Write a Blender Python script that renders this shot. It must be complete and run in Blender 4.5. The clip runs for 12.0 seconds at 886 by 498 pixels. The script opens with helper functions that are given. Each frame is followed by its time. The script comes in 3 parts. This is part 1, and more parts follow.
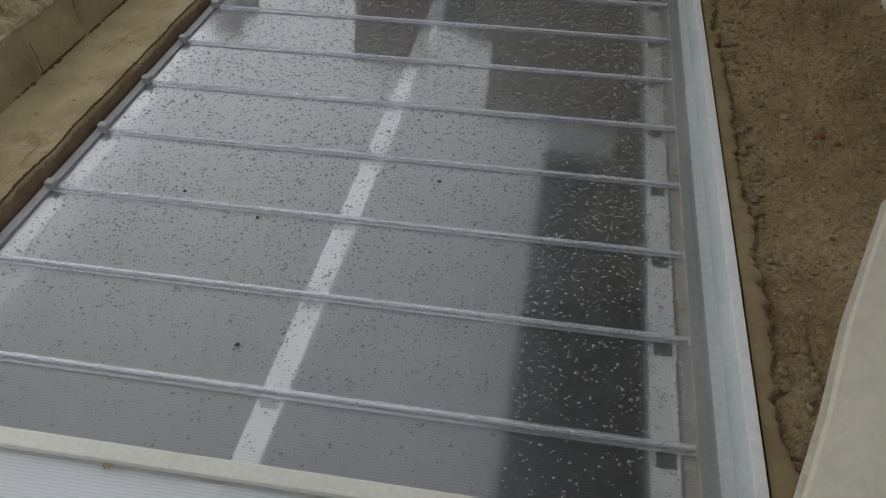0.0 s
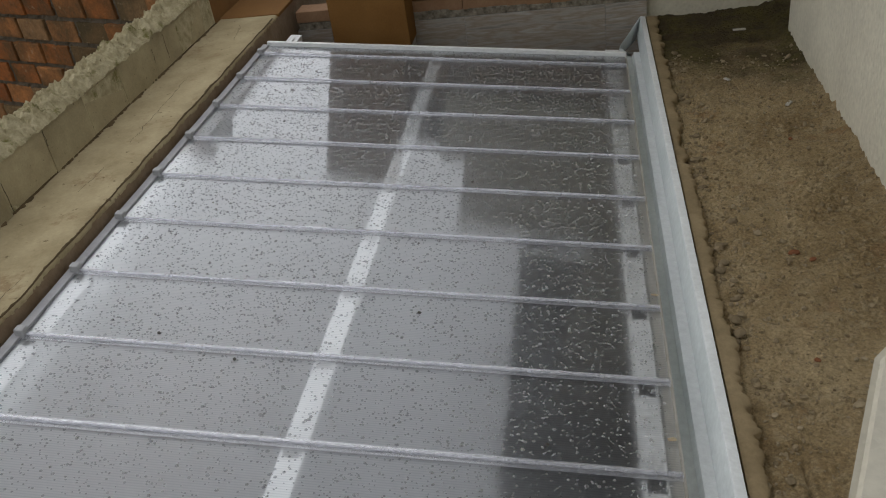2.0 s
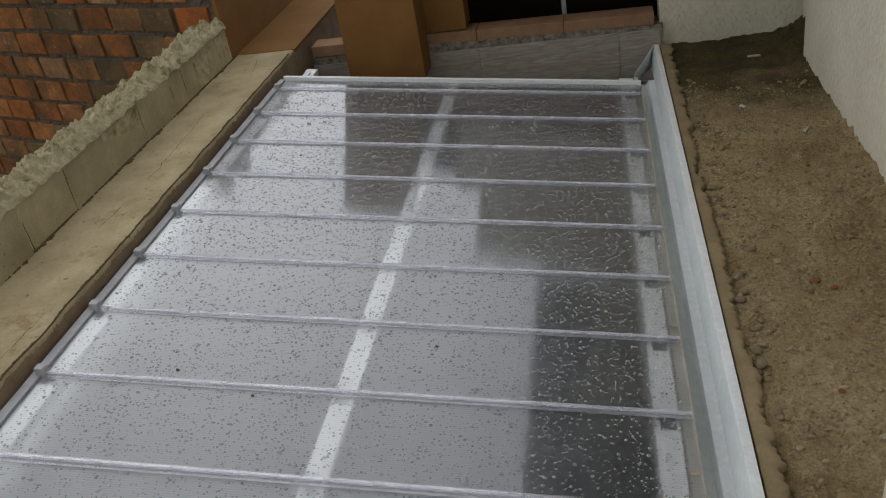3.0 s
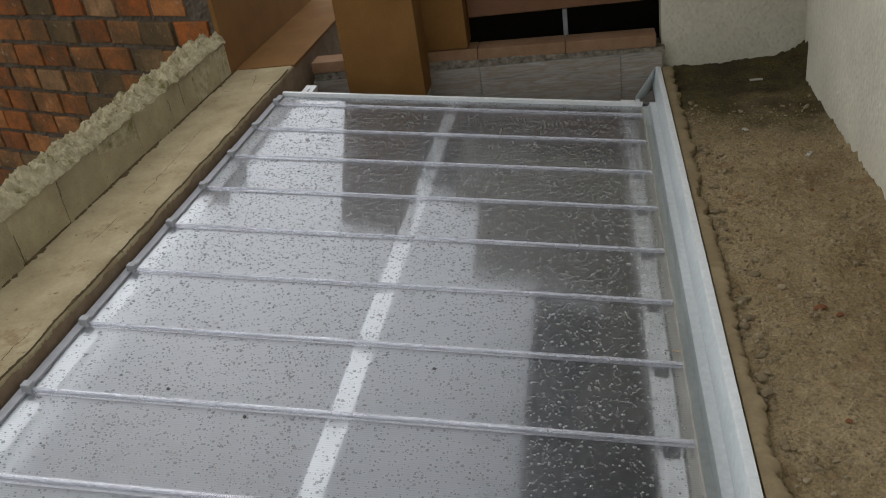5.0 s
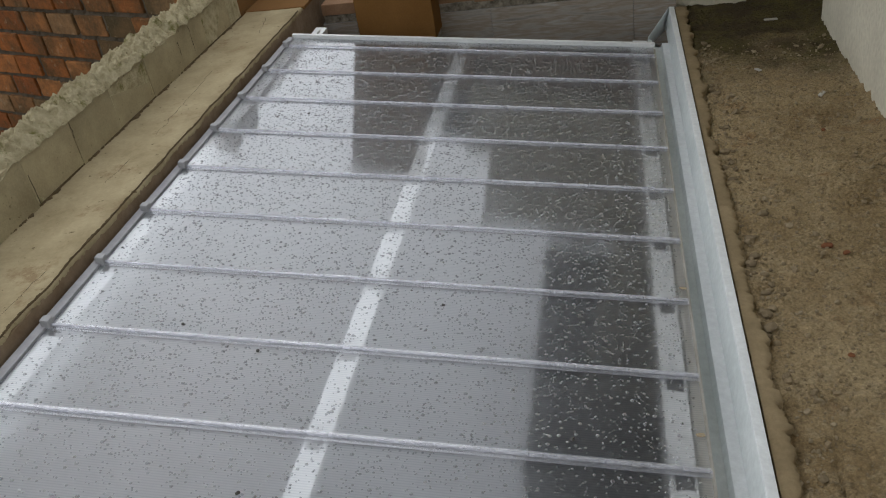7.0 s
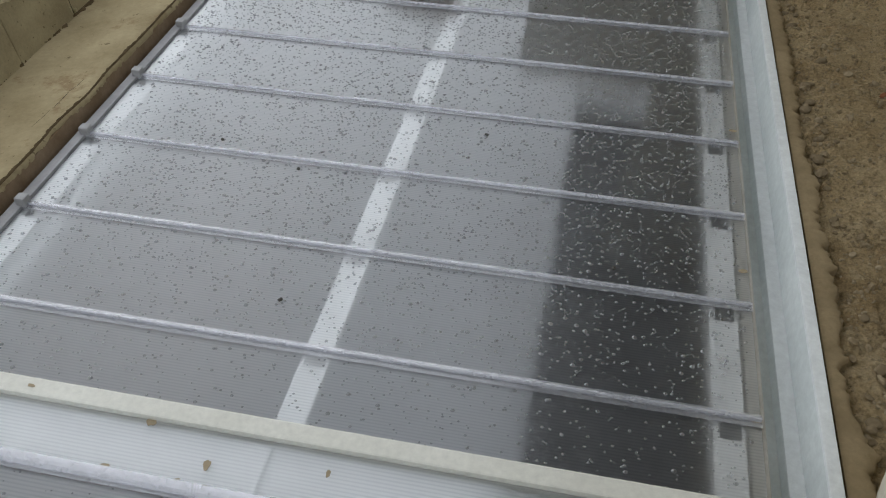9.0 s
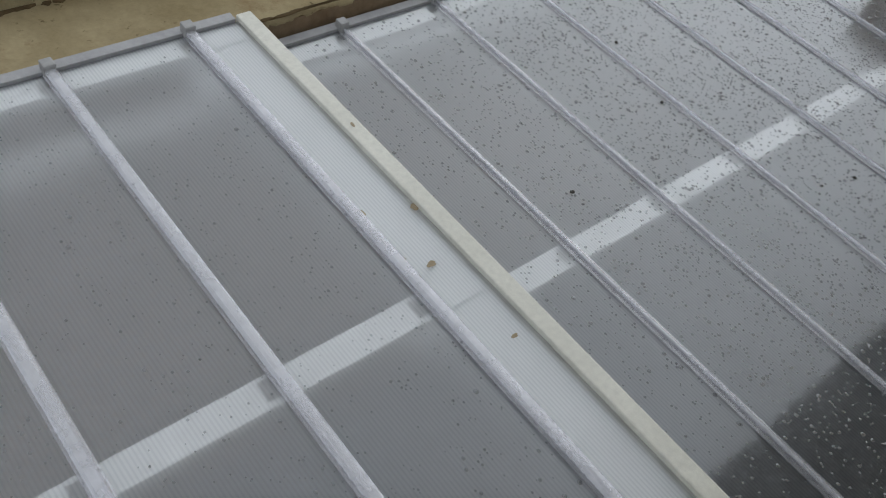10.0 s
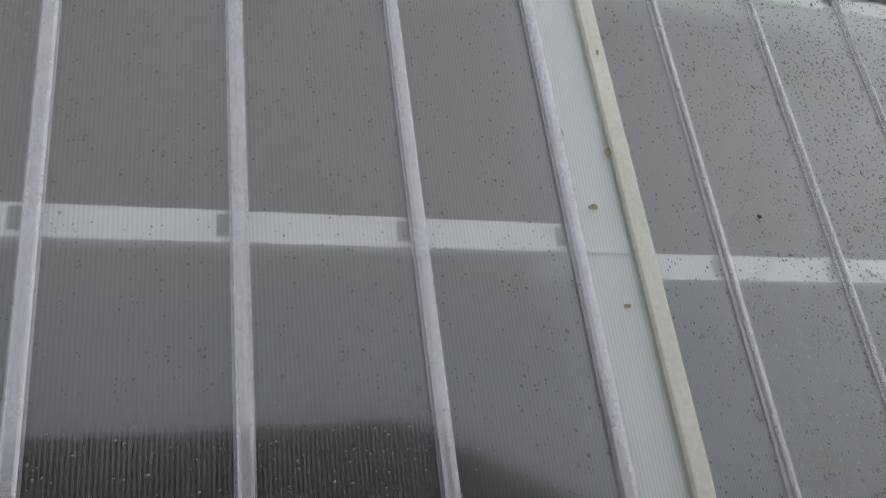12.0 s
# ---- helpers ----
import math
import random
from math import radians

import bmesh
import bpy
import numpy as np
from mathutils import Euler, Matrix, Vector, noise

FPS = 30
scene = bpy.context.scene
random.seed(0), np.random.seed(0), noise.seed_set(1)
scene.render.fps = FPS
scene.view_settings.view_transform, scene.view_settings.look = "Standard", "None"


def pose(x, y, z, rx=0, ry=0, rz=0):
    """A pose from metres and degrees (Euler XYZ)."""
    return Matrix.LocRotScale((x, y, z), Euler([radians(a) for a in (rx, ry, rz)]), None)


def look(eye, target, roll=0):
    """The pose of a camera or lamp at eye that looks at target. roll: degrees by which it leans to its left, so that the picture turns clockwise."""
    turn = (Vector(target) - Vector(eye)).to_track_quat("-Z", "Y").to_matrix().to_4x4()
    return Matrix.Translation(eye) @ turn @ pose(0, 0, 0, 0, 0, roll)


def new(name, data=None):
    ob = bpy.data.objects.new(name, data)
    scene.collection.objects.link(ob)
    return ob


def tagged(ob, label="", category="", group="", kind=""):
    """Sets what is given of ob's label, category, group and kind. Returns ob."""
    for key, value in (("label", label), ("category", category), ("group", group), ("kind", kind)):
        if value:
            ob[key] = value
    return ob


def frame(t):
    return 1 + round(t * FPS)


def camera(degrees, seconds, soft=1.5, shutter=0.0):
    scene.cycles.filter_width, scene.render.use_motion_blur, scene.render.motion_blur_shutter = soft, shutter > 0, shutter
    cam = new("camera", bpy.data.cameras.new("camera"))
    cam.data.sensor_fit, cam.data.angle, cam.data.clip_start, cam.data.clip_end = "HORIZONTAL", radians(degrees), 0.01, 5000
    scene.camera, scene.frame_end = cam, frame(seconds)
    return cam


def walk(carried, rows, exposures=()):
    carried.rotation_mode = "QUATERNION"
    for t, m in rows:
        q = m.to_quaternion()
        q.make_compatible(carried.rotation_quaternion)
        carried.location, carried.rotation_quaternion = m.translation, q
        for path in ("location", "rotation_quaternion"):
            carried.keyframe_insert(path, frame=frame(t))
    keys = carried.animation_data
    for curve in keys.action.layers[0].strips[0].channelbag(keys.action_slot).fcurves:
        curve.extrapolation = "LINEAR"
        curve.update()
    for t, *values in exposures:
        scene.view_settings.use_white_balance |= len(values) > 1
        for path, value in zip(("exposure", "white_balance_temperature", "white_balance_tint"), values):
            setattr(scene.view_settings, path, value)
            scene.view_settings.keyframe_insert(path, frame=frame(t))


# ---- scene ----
cam = camera(54.93, 12.0, soft=1.1)
walk(cam, [
    (0, look((1.135, -6.326, 4.756), (0.721, -4.810, 3.519), -8.50)),
    (0.5, look((1.099, -6.307, 4.789), (0.662, -4.746, 3.618), -9.69)),
    (1, look((1.114, -6.264, 4.844), (0.680, -4.672, 3.714), -10.08)),
    (1.5, look((1.133, -6.225, 4.848), (0.758, -4.586, 3.764), -9.02)),
    (2, look((1.109, -6.193, 4.866), (0.753, -4.539, 3.801), -8.88)),
    (2.5, look((1.112, -6.178, 4.865), (0.760, -4.517, 3.809), -8.93)),
    (3, look((1.117, -6.173, 4.887), (0.722, -4.490, 3.881), -10.22)),
    (5, look((1.084, -6.107, 4.854), (0.702, -4.400, 3.885), -8.99)),
    (5.5, look((1.081, -6.121, 4.849), (0.706, -4.434, 3.842), -8.40)),
    (6, look((1.081, -6.165, 4.827), (0.654, -4.514, 3.783), -8.67)),
    (6.5, look((1.101, -6.160, 4.831), (0.672, -4.526, 3.761), -9.85)),
    (6.7, look((1.107, -6.158, 4.833), (0.694, -4.518, 3.767), -9.76)),
    (8.5, look((1.055, -6.261, 4.737), (0.584, -4.719, 3.553), -11.41)),
    (9, look((0.983, -6.251, 4.677), (0.534, -4.805, 3.369), -8.55)),
    (9.5, look((1.007, -6.354, 4.609), (0.320, -4.957, 3.354), -5.48)),
    (10, look((1.143, -6.384, 4.574), (0.136, -5.334, 3.203), 8.56)),
    (10.5, look((1.195, -6.348, 4.597), (0.186, -5.546, 3.068), 25.75)),
    (11, look((1.204, -6.354, 4.604), (0.165, -5.665, 3.040), 24.59)),
    (11.5, look((1.247, -6.387, 4.662), (0.172, -5.798, 3.082), 23.31)),
    (12, look((1.274, -6.403, 4.682), (0.239, -5.745, 3.102), 28.25)),
], [(0.0, -0.32, 6350.0, 10.0), (1.0, -0.02, 6350.0, 10.0), (1.5, 0.1, 6350.0, 10.0), (3.0, 0.1, 6350.0, 10.0), (5.5, 0.25, 6250.0, 10.0), (8.5, 0.2, 6200.0, 9.0), (9.5, 0.0, 6150.0, 8.0), (11.0, -0.20, 6250.0, 8.0), (12.0, -0.22, 6300.0, 8.0)])

# ---------------------------------------------------------------- light
world = bpy.data.worlds.new("overcast_sky")
scene.world = world
world.use_nodes = True
wn = world.node_tree
wn.nodes.clear()
sky = wn.nodes.new("ShaderNodeTexSky")
sky.sky_type = "NISHITA"
sky.sun_disc = False
sky.sun_elevation = radians(30)
sky.sun_rotation = radians(-25)
sky.air_density, sky.dust_density, sky.ozone_density = 1.0, 5.0, 1.0
# cloud cover takes most of the blue away
grey = wn.nodes.new("ShaderNodeHueSaturation")
grey.inputs["Saturation"].default_value = 0.22
bg = wn.nodes.new("ShaderNodeBackground")
bg.inputs["Strength"].default_value = 0.63
wo = wn.nodes.new("ShaderNodeOutputWorld")
wn.links.new(sky.outputs[0], grey.inputs["Color"])
even = wn.nodes.new("ShaderNodeGamma")     # thick cloud evens out the sky's brightness
even.inputs["Gamma"].default_value = 0.25
wn.links.new(grey.outputs[0], even.inputs[0])
wn.links.new(even.outputs[0], bg.inputs[0])
wn.links.new(bg.outputs[0], wo.inputs[0])

sun = new("sun", bpy.data.lights.new("sun", "SUN"))
sun.data.energy, sun.data.angle, sun.data.color = 0.5, radians(120), (1.0, 0.98, 0.95)
sun.matrix_world = look((-4.2, 8, 9), (0, -1, 2))

# ---------------------------------------------------------------- materials
Z0 = 2.6                      # height of the roof's centre line over the patio floor
SLOPE = 6.66                  # the roof falls towards the gutter
P = 0.5                       # spacing of the seams
_cs, _sn = math.cos(radians(SLOPE)), math.sin(radians(SLOPE))


class Nodes:
    """A small writer of node materials."""

    def __init__(self, name):
        self.m = bpy.data.materials.new(name)
        self.m.use_nodes = True
        self.t = self.m.node_tree
        self.t.nodes.clear()
        self.out = self.t.nodes.new("ShaderNodeOutputMaterial")

    def n(self, kind, ins=None, **props):
        node = self.t.nodes.new("ShaderNode" + kind)
        for key, value in props.items():
            setattr(node, key, value)
        for key, value in (ins or {}).items():
            sock = node.inputs[key]
            if isinstance(value, bpy.types.NodeSocket):
                self.t.links.new(value, sock)
            else:
                four = isinstance(value, tuple) and len(value) == 3 and sock.type == "RGBA"
                sock.default_value = (*value, 1) if four else value
        return node

    def coords(self, scale=(1, 1, 1), kind="Object"):
        c = self.n("TexCoord")
        return self.n("Mapping", {"Vector": c.outputs[kind], "Scale": scale}).outputs[0]

    def noise(self, vec, scale, detail=4.0, rough=0.6):
        return self.n("TexNoise", {"Vector": vec, "Scale": scale, "Detail": detail, "Roughness": rough}).outputs["Fac"]

    def ramp(self, fac, stops):
        r = self.n("ValToRGB", {"Fac": fac})
        el = r.color_ramp.elements
        while len(el) < len(stops):
            el.new(0.5)
        for e, (p, c) in zip(el, stops):
            e.position, e.color = p, (*c, 1) if len(c) == 3 else c
        return r.outputs["Color"]

    def mix(self, fac, a, b, blend="MIX"):
        m = self.n("Mix", data_type="RGBA", blend_type=blend)
        for i, v in ((0, fac), (6, a), (7, b)):
            if isinstance(v, bpy.types.NodeSocket):
                self.t.links.new(v, m.inputs[i])
            else:
                m.inputs[i].default_value = (*v, 1) if isinstance(v, tuple) and len(v) == 3 else v
        return m.outputs[2]

    def math(self, op, a, b=0.0):
        m = self.n("Math", operation=op)
        for i, v in ((0, a), (1, b)):
            if isinstance(v, bpy.types.NodeSocket):
                self.t.links.new(v, m.inputs[i])
            else:
                m.inputs[i].default_value = v
        return m.outputs[0]

    def bump(self, height, strength=0.3, distance=0.01):
        return self.n("Bump", {"Height": height, "Strength": strength, "Distance": distance}).outputs[0]

    def schlick(self, low, normal=None):
        """How much a clear wall mirrors, the same from either side."""
        lw = self.n("LayerWeight", {"Blend": 0.5})
        if normal is not None:
            self.t.links.new(normal, lw.inputs["Normal"])
        steep = self.math("POWER", lw.outputs["Facing"], 5.0)
        return self.math("ADD", low, self.math("MULTIPLY", steep, 1.0 - low))

    def done(self, shader):
        self.t.links.new(shader, self.out.inputs[0])
        return self.m


def plain(name, c1, c2, scale=6.0, fine=60.0, rough=0.7, bump=0.2, dist=0.004, metal=0.0, island=0.0, c3=None, spots=8.0, kind="Object", pits=0.0):
    """Two-scale surface: broad stains from c1 to c2, a fine grain, and relief."""
    k = Nodes(name)
    v = k.coords(kind=kind)
    if island:
        v = k.n("VectorMath", {0: v, 1: k.n("ObjectInfo").outputs["Location"]}, operation="ADD").outputs[0]
    broad, grain = k.noise(v, scale, 5), k.noise(v, fine, 6, 0.7)
    col = k.mix(k.ramp(broad, [(0.35, (0, 0, 0)), (0.68, (1, 1, 1))]), c1, c2)
    col = k.mix(0.35, col, k.ramp(grain, [(0.25, (0.35, 0.35, 0.35)), (0.75, (1.0, 1.0, 1.0))]), "MULTIPLY")
    if c3:
        s = k.noise(v, spots, 6, 0.75)
        col = k.mix(k.ramp(s, [(0.56, (0, 0, 0)), (0.66, (1, 1, 1))]), col, c3)
    if pits:
        hole = k.ramp(k.noise(v, pits, 3, 0.6), [(0.66, (1, 1, 1)), (0.73, (0.45, 0.42, 0.38))])
        col = k.mix(1.0, col, hole, "MULTIPLY")
        grain = k.math("ADD", grain, k.math("MULTIPLY", k.n("RGBToBW", {0: hole}).outputs[0], 0.8))
    if island:
        rnd = k.n("ObjectInfo").outputs["Random"]
        col = k.mix(1.0, col, k.ramp(rnd, [(0, (1 - island,) * 3), (1, (1 + island,) * 3)]), "MULTIPLY")
    b = k.n("BsdfPrincipled", {"Base Color": col, "Roughness": rough, "Metallic": metal, "Specular IOR Level": 0.15 if rough > 0.7 else 0.5,
                               "Normal": k.bump(k.math("ADD", grain, broad), bump, dist)})
    return k.done(b.outputs[0])


def sheet_plastic(name, body=(0.62, 0.63, 0.66), cover=0.035, tint=(0.985, 0.99, 0.995), walls=1.8, rough=0.035):
    """Clear solid plastic: see-through, a thin milky body, and the gloss of its surfaces."""
    k = Nodes(name)
    v = k.coords()
    normal = k.bump(k.noise(v, 1.8, 2), 0.10, 0.02)
    clear = k.n("BsdfTransparent", {"Color": tint})
    milky = k.n("BsdfDiffuse", {"Color": (*body, 1)})
    dust = k.math("MULTIPLY", k.ramp(k.noise(v, 5.0, 6, 0.7), [(0.3, (0.6, 0.6, 0.6)), (0.8, (1.5, 1.5, 1.5))]), cover)
    base = k.n("MixShader", {0: dust, 1: clear.outputs[0], 2: milky.outputs[0]})
    f = k.schlick(0.05, normal)
    gloss = k.math("SUBTRACT", 1.0, k.math("POWER", k.math("SUBTRACT", 1.0, f), walls))
    shine = k.n("BsdfGlossy", {"Color": (0.97, 0.97, 1.0, 1), "Roughness": rough, "Normal": normal})
    return k.done(k.n("MixShader", {0: gloss, 1: base.outputs[0], 2: shine.outputs[0]}).outputs[0])


def multiwall(name):
    """Fluted multiwall sheet: smooth glossy skin, milky cell walls, and a blur that grows with the depth below."""
    k = Nodes(name)
    v = k.coords()
    sep = k.n("SeparateXYZ", {"Vector": v})
    wave = k.math("SINE", k.math("MULTIPLY", sep.outputs["Y"], 2 * math.pi / 0.0115))
    fine = k.noise(k.coords((2, 110, 1)), 4.0, 3)
    lines = k.math("ADD", k.math("MULTIPLY", wave, 0.5), k.math("MULTIPLY", fine, 0.9))
    walls = k.ramp(lines, [(0.25, (0, 0, 0)), (0.85, (1, 1, 1))])
    broad = k.bump(k.noise(v, 1.1, 2), 0.05, 0.02)
    skin = k.n("Bump", {"Height": lines, "Strength": 0.07, "Distance": 0.0006, "Normal": broad}).outputs[0]
    through_it = k.n("BsdfRefraction", {"Color": k.mix(walls, (0.985, 0.985, 0.985), (0.88, 0.885, 0.89)), "Roughness": 0.36, "IOR": 1.42})
    milky = k.n("BsdfDiffuse", {"Color": (0.60, 0.615, 0.64, 1)})
    dust = k.ramp(k.noise(v, 4.0, 6, 0.7), [(0.3, (0.7, 0.7, 0.7)), (0.8, (1.35, 1.35, 1.35))])
    cover = k.math("MULTIPLY", dust, k.math("ADD", 0.006, k.math("MULTIPLY", walls, 0.056)))
    base = k.n("MixShader", {0: cover, 1: through_it.outputs[0], 2: milky.outputs[0]})
    lw = k.n("LayerWeight", {"Blend": 0.5})
    steep = k.math("POWER", lw.outputs["Facing"], 4.2)
    f = k.math("ADD", 0.036, k.math("MULTIPLY", steep, 0.52))
    gloss = k.math("SUBTRACT", 1.0, k.math("POWER", k.math("SUBTRACT", 1.0, f), 2.4))
    shine = k.n("BsdfGlossy", {"Color": (0.93, 0.96, 1.0, 1), "Roughness": 0.015, "Normal": skin})
    film = k.n("BsdfGlossy", {"Color": (0.93, 0.96, 1.0, 1), "Roughness": 0.40, "Normal": broad})     # rain film
    skins = k.n("MixShader", {0: 0.17, 1: shine.outputs[0], 2: film.outputs[0]})
    return k.done(k.n("MixShader", {0: gloss, 1: base.outputs[0], 2: skins.outputs[0]}).outputs[0])


def water(name):
    k = Nodes(name)
    # tint paints in the lost reflection under drops; raised gloss imitates their glints
    clear = k.n("BsdfTransparent", {"Color": (0.48, 0.49, 0.51, 1)})
    shine = k.n("BsdfGlossy", {"Color": (1, 1, 1, 1), "Roughness": 0.02})
    f = k.math("ADD", 0.02, k.math("MULTIPLY", k.schlick(0.04), 4.0))
    return k.done(k.n("MixShader", {0: f, 1: clear.outputs[0], 2: shine.outputs[0]}).outputs[0])


def ground_mat():
    k = Nodes("packed_earth_and_mortar")
    v = k.coords()
    sep = k.n("SeparateXYZ", {"Vector": v})
    broad, mid, grain = k.noise(v, 2.2, 5), k.noise(v, 11, 6, 0.7), k.noise(v, 75, 6, 0.75)
    col = k.mix(k.ramp(broad, [(0.35, (0, 0, 0)), (0.7, (1, 1, 1))]), (0.29, 0.205, 0.10), (0.47, 0.36, 0.20))
    col = k.mix(k.ramp(mid, [(0.5, (0, 0, 0)), (0.68, (1, 1, 1))]), col, (0.42, 0.33, 0.195))
    crumbs = k.n("TexVoronoi", {"Vector": v, "Scale": 34.0, "Randomness": 1.0}).outputs["Distance"]
    crust = k.ramp(k.noise(v, 3.3, 4), [(0.42, (0, 0, 0)), (0.6, (1, 1, 1))])
    chunk = k.math("MULTIPLY", k.math("SUBTRACT", 0.6, crumbs), crust)
    dark = k.ramp(k.noise(v, 19, 5, 0.7), [(0.30, (1, 1, 1)), (0.44, (0, 0, 0))])
    col = k.mix(k.math("MULTIPLY", dark, 0.7), col, (0.105, 0.075, 0.038))
    # rusty clay stains
    rust = k.ramp(k.noise(v, 4.1, 3), [(0.6, (0, 0, 0)), (0.72, (1, 1, 1))])
    col = k.mix(k.math("MULTIPLY", rust, 0.55), col, (0.24, 0.12, 0.04))
    # wet moss at the end by the wall
    wet = k.math("ADD", k.math("ADD", sep.outputs["Y"], 0.60), k.math("MULTIPLY", k.math("SUBTRACT", broad, 0.5), 2.4))
    wetf = k.ramp(wet, [(0.0, (0, 0, 0)), (0.9, (1, 1, 1))])
    moss = k.mix(k.ramp(k.noise(v, 6, 5), [(0.4, (0, 0, 0)), (0.62, (1, 1, 1))]), (0.050, 0.036, 0.017), (0.085, 0.072, 0.020))
    col = k.mix(k.math("MULTIPLY", wetf, 0.95), col, moss)
    col = k.mix(0.6, col, k.ramp(grain, [(0.32, (0.32, 0.32, 0.32)), (0.68, (1.5, 1.5, 1.5))]), "MULTIPLY")
    b = k.n("BsdfPrincipled", {"Base Color": col, "Roughness": 0.85, "Specular IOR Level": 0.2,
                               "Normal": k.bump(k.math("ADD", k.math("ADD", k.math("MULTIPLY", grain, 0.6), mid), chunk), 1.0, 0.028)})
    return k.done(b.outputs[0])


def stucco(name, c1, c2, scale=38.0, strength=0.9, dist=0.012):
    k = Nodes(name)
    v = k.coords()
    blobs = k.n("TexVoronoi", {"Vector": v, "Scale": scale, "Randomness": 1.0}, feature="SMOOTH_F1").outputs["Distance"]
    fine, broad = k.noise(v, 90, 5), k.noise(v, 1.7, 5)
    col = k.mix(k.ramp(broad, [(0.35, (0, 0, 0)), (0.7, (1, 1, 1))]), c1, c2)
    col = k.mix(0.18, col, k.ramp(k.noise(v, 26, 5), [(0.4, (0.5, 0.5, 0.5)), (0.6, (1, 1, 1))]), "MULTIPLY")
    h = k.math("SUBTRACT", k.math("MULTIPLY", fine, 0.3), k.ramp(blobs, [(0.1, (0, 0, 0)), (0.5, (1, 1, 1))]))
    return k.done(k.n("BsdfPrincipled", {"Base Color": col, "Roughness": 0.85, "Normal": k.bump(h, strength, dist)}).outputs[0])


def wood_tile():
    k = Nodes("wood_look_tile")
    v = k.coords((1.2, 1, 9), "Object")
    rnd = k.n("ObjectInfo").outputs["Random"]
    shift = k.n("VectorMath", {0: v, 1: k.n("CombineXYZ", {"X": k.math("MULTIPLY", rnd, 37.0), "Z": k.math("MULTIPLY", rnd, 91.0)}).outputs[0]}, operation="ADD").outputs[0]
    bands, fine = k.noise(shift, 2.4, 3, 0.5), k.noise(shift, 14, 5, 0.7)
    col = k.ramp(bands, [(0.30, (0.22, 0.20, 0.175)), (0.45, (0.36, 0.33, 0.285)), (0.55, (0.28, 0.225, 0.17)), (0.70, (0.44, 0.42, 0.385))])
    col = k.mix(0.4, col, k.ramp(fine, [(0.3, (0.6, 0.6, 0.6)), (0.7, (1.1, 1.1, 1.1))]), "MULTIPLY")
    return k.done(k.n("BsdfPrincipled", {"Base Color": col, "Roughness": 0.32, "Normal": k.bump(fine, 0.1, 0.002)}).outputs[0])


def brick_mat():
    k = Nodes("old_orange_brick")
    info = k.n("ObjectInfo")
    v = k.n("VectorMath", {0: k.coords(), 1: info.outputs["Location"]}, operation="ADD").outputs[0]
    base = k.ramp(info.outputs["Random"], [(0.0, (0.30, 0.085, 0.020)), (0.3, (0.40, 0.125, 0.028)), (0.55, (0.42, 0.17, 0.055)), (0.75, (0.36, 0.21, 0.10)), (0.9, (0.20, 0.13, 0.06)), (1.0, (0.12, 0.07, 0.03))])
    grime = k.ramp(k.noise(v, 1.3, 5, 0.65), [(0.44, (0, 0, 0)), (0.62, (1, 1, 1))])
    soot = k.ramp(k.noise(v, 7, 6, 0.75), [(0.40, (0, 0, 0)), (0.66, (1, 1, 1))])
    col = k.mix(k.math("MULTIPLY", soot, 0.62), base, (0.085, 0.058, 0.028))
    col = k.mix(k.math("MULTIPLY", grime, 0.72), col, (0.060, 0.048, 0.024))
    pale = k.ramp(k.noise(v, 11, 5, 0.7), [(0.60, (0, 0, 0)), (0.70, (1, 1, 1))])
    col = k.mix(k.math("MULTIPLY", pale, 0.45), col, (0.40, 0.32, 0.20))
    grain = k.noise(v, 60, 6, 0.7)
    col = k.mix(0.5, col, k.ramp(grain, [(0.3, (0.4, 0.4, 0.4)), (0.7, (1.15, 1.15, 1.15))]), "MULTIPLY")
    return k.done(k.n("BsdfPrincipled", {"Base Color": col, "Roughness": 0.9, "Specular IOR Level": 0.15, "Normal": k.bump(k.math("ADD", grain, soot), 0.7, 0.010)}).outputs[0])


M_PANEL = multiwall("clear_multiwall_plastic")
M_RIB = sheet_plastic("clear_plastic_seam", body=(0.78, 0.79, 0.82), cover=0.20, tint=(0.97, 0.97, 0.98), walls=2.2, rough=0.12)
M_CAP = sheet_plastic("milky_plastic_cap", body=(0.80, 0.81, 0.84), cover=0.32, tint=(0.95, 0.95, 0.97), walls=1.7, rough=0.12)
# lit copy of the gutter steel, for the lip and the trough's step
M_GALV_LIT = plain("lit_white_steel", (0.84, 0.87, 0.87), (0.78, 0.81, 0.81), 3, 30, rough=0.35, bump=0.04, dist=0.001)
M_ALU = plain("white_coated_aluminium", (0.86, 0.87, 0.86), (0.80, 0.81, 0.80), 3, 40, rough=0.38, bump=0.04, dist=0.001)
M_CREAM = plain("aged_cream_aluminium", (0.80, 0.79, 0.71), (0.73, 0.72, 0.64), 4, 50, rough=0.4, bump=0.05, dist=0.001)
# greyer copy of the same steel: the trough's shade put into its colour
M_GALV_SHADED = plain("shaded_white_steel", (0.78, 0.82, 0.81), (0.66, 0.71, 0.70), 2.5, 30, rough=0.35, bump=0.06, dist=0.002)
M_EDGE = plain("dull_grey_aluminium", (0.42, 0.42, 0.43), (0.34, 0.34, 0.35), 6, 50, rough=0.45, bump=0.06, dist=0.001)
M_CLIP = plain("grey_plastic_end_cap", (0.42, 0.42, 0.42), (0.34, 0.34, 0.34), 9, 60, rough=0.5, bump=0.1, dist=0.001)
M_BRACKET = plain("dull_bracket_metal", (0.24, 0.225, 0.21), (0.17, 0.16, 0.15), 30, 90, rough=0.5, bump=0.2, dist=0.001)
M_PAD = plain("dark_rubber_pad", (0.05, 0.05, 0.055), (0.09, 0.09, 0.095), 20, 90, rough=0.6, bump=0.2, dist=0.001)
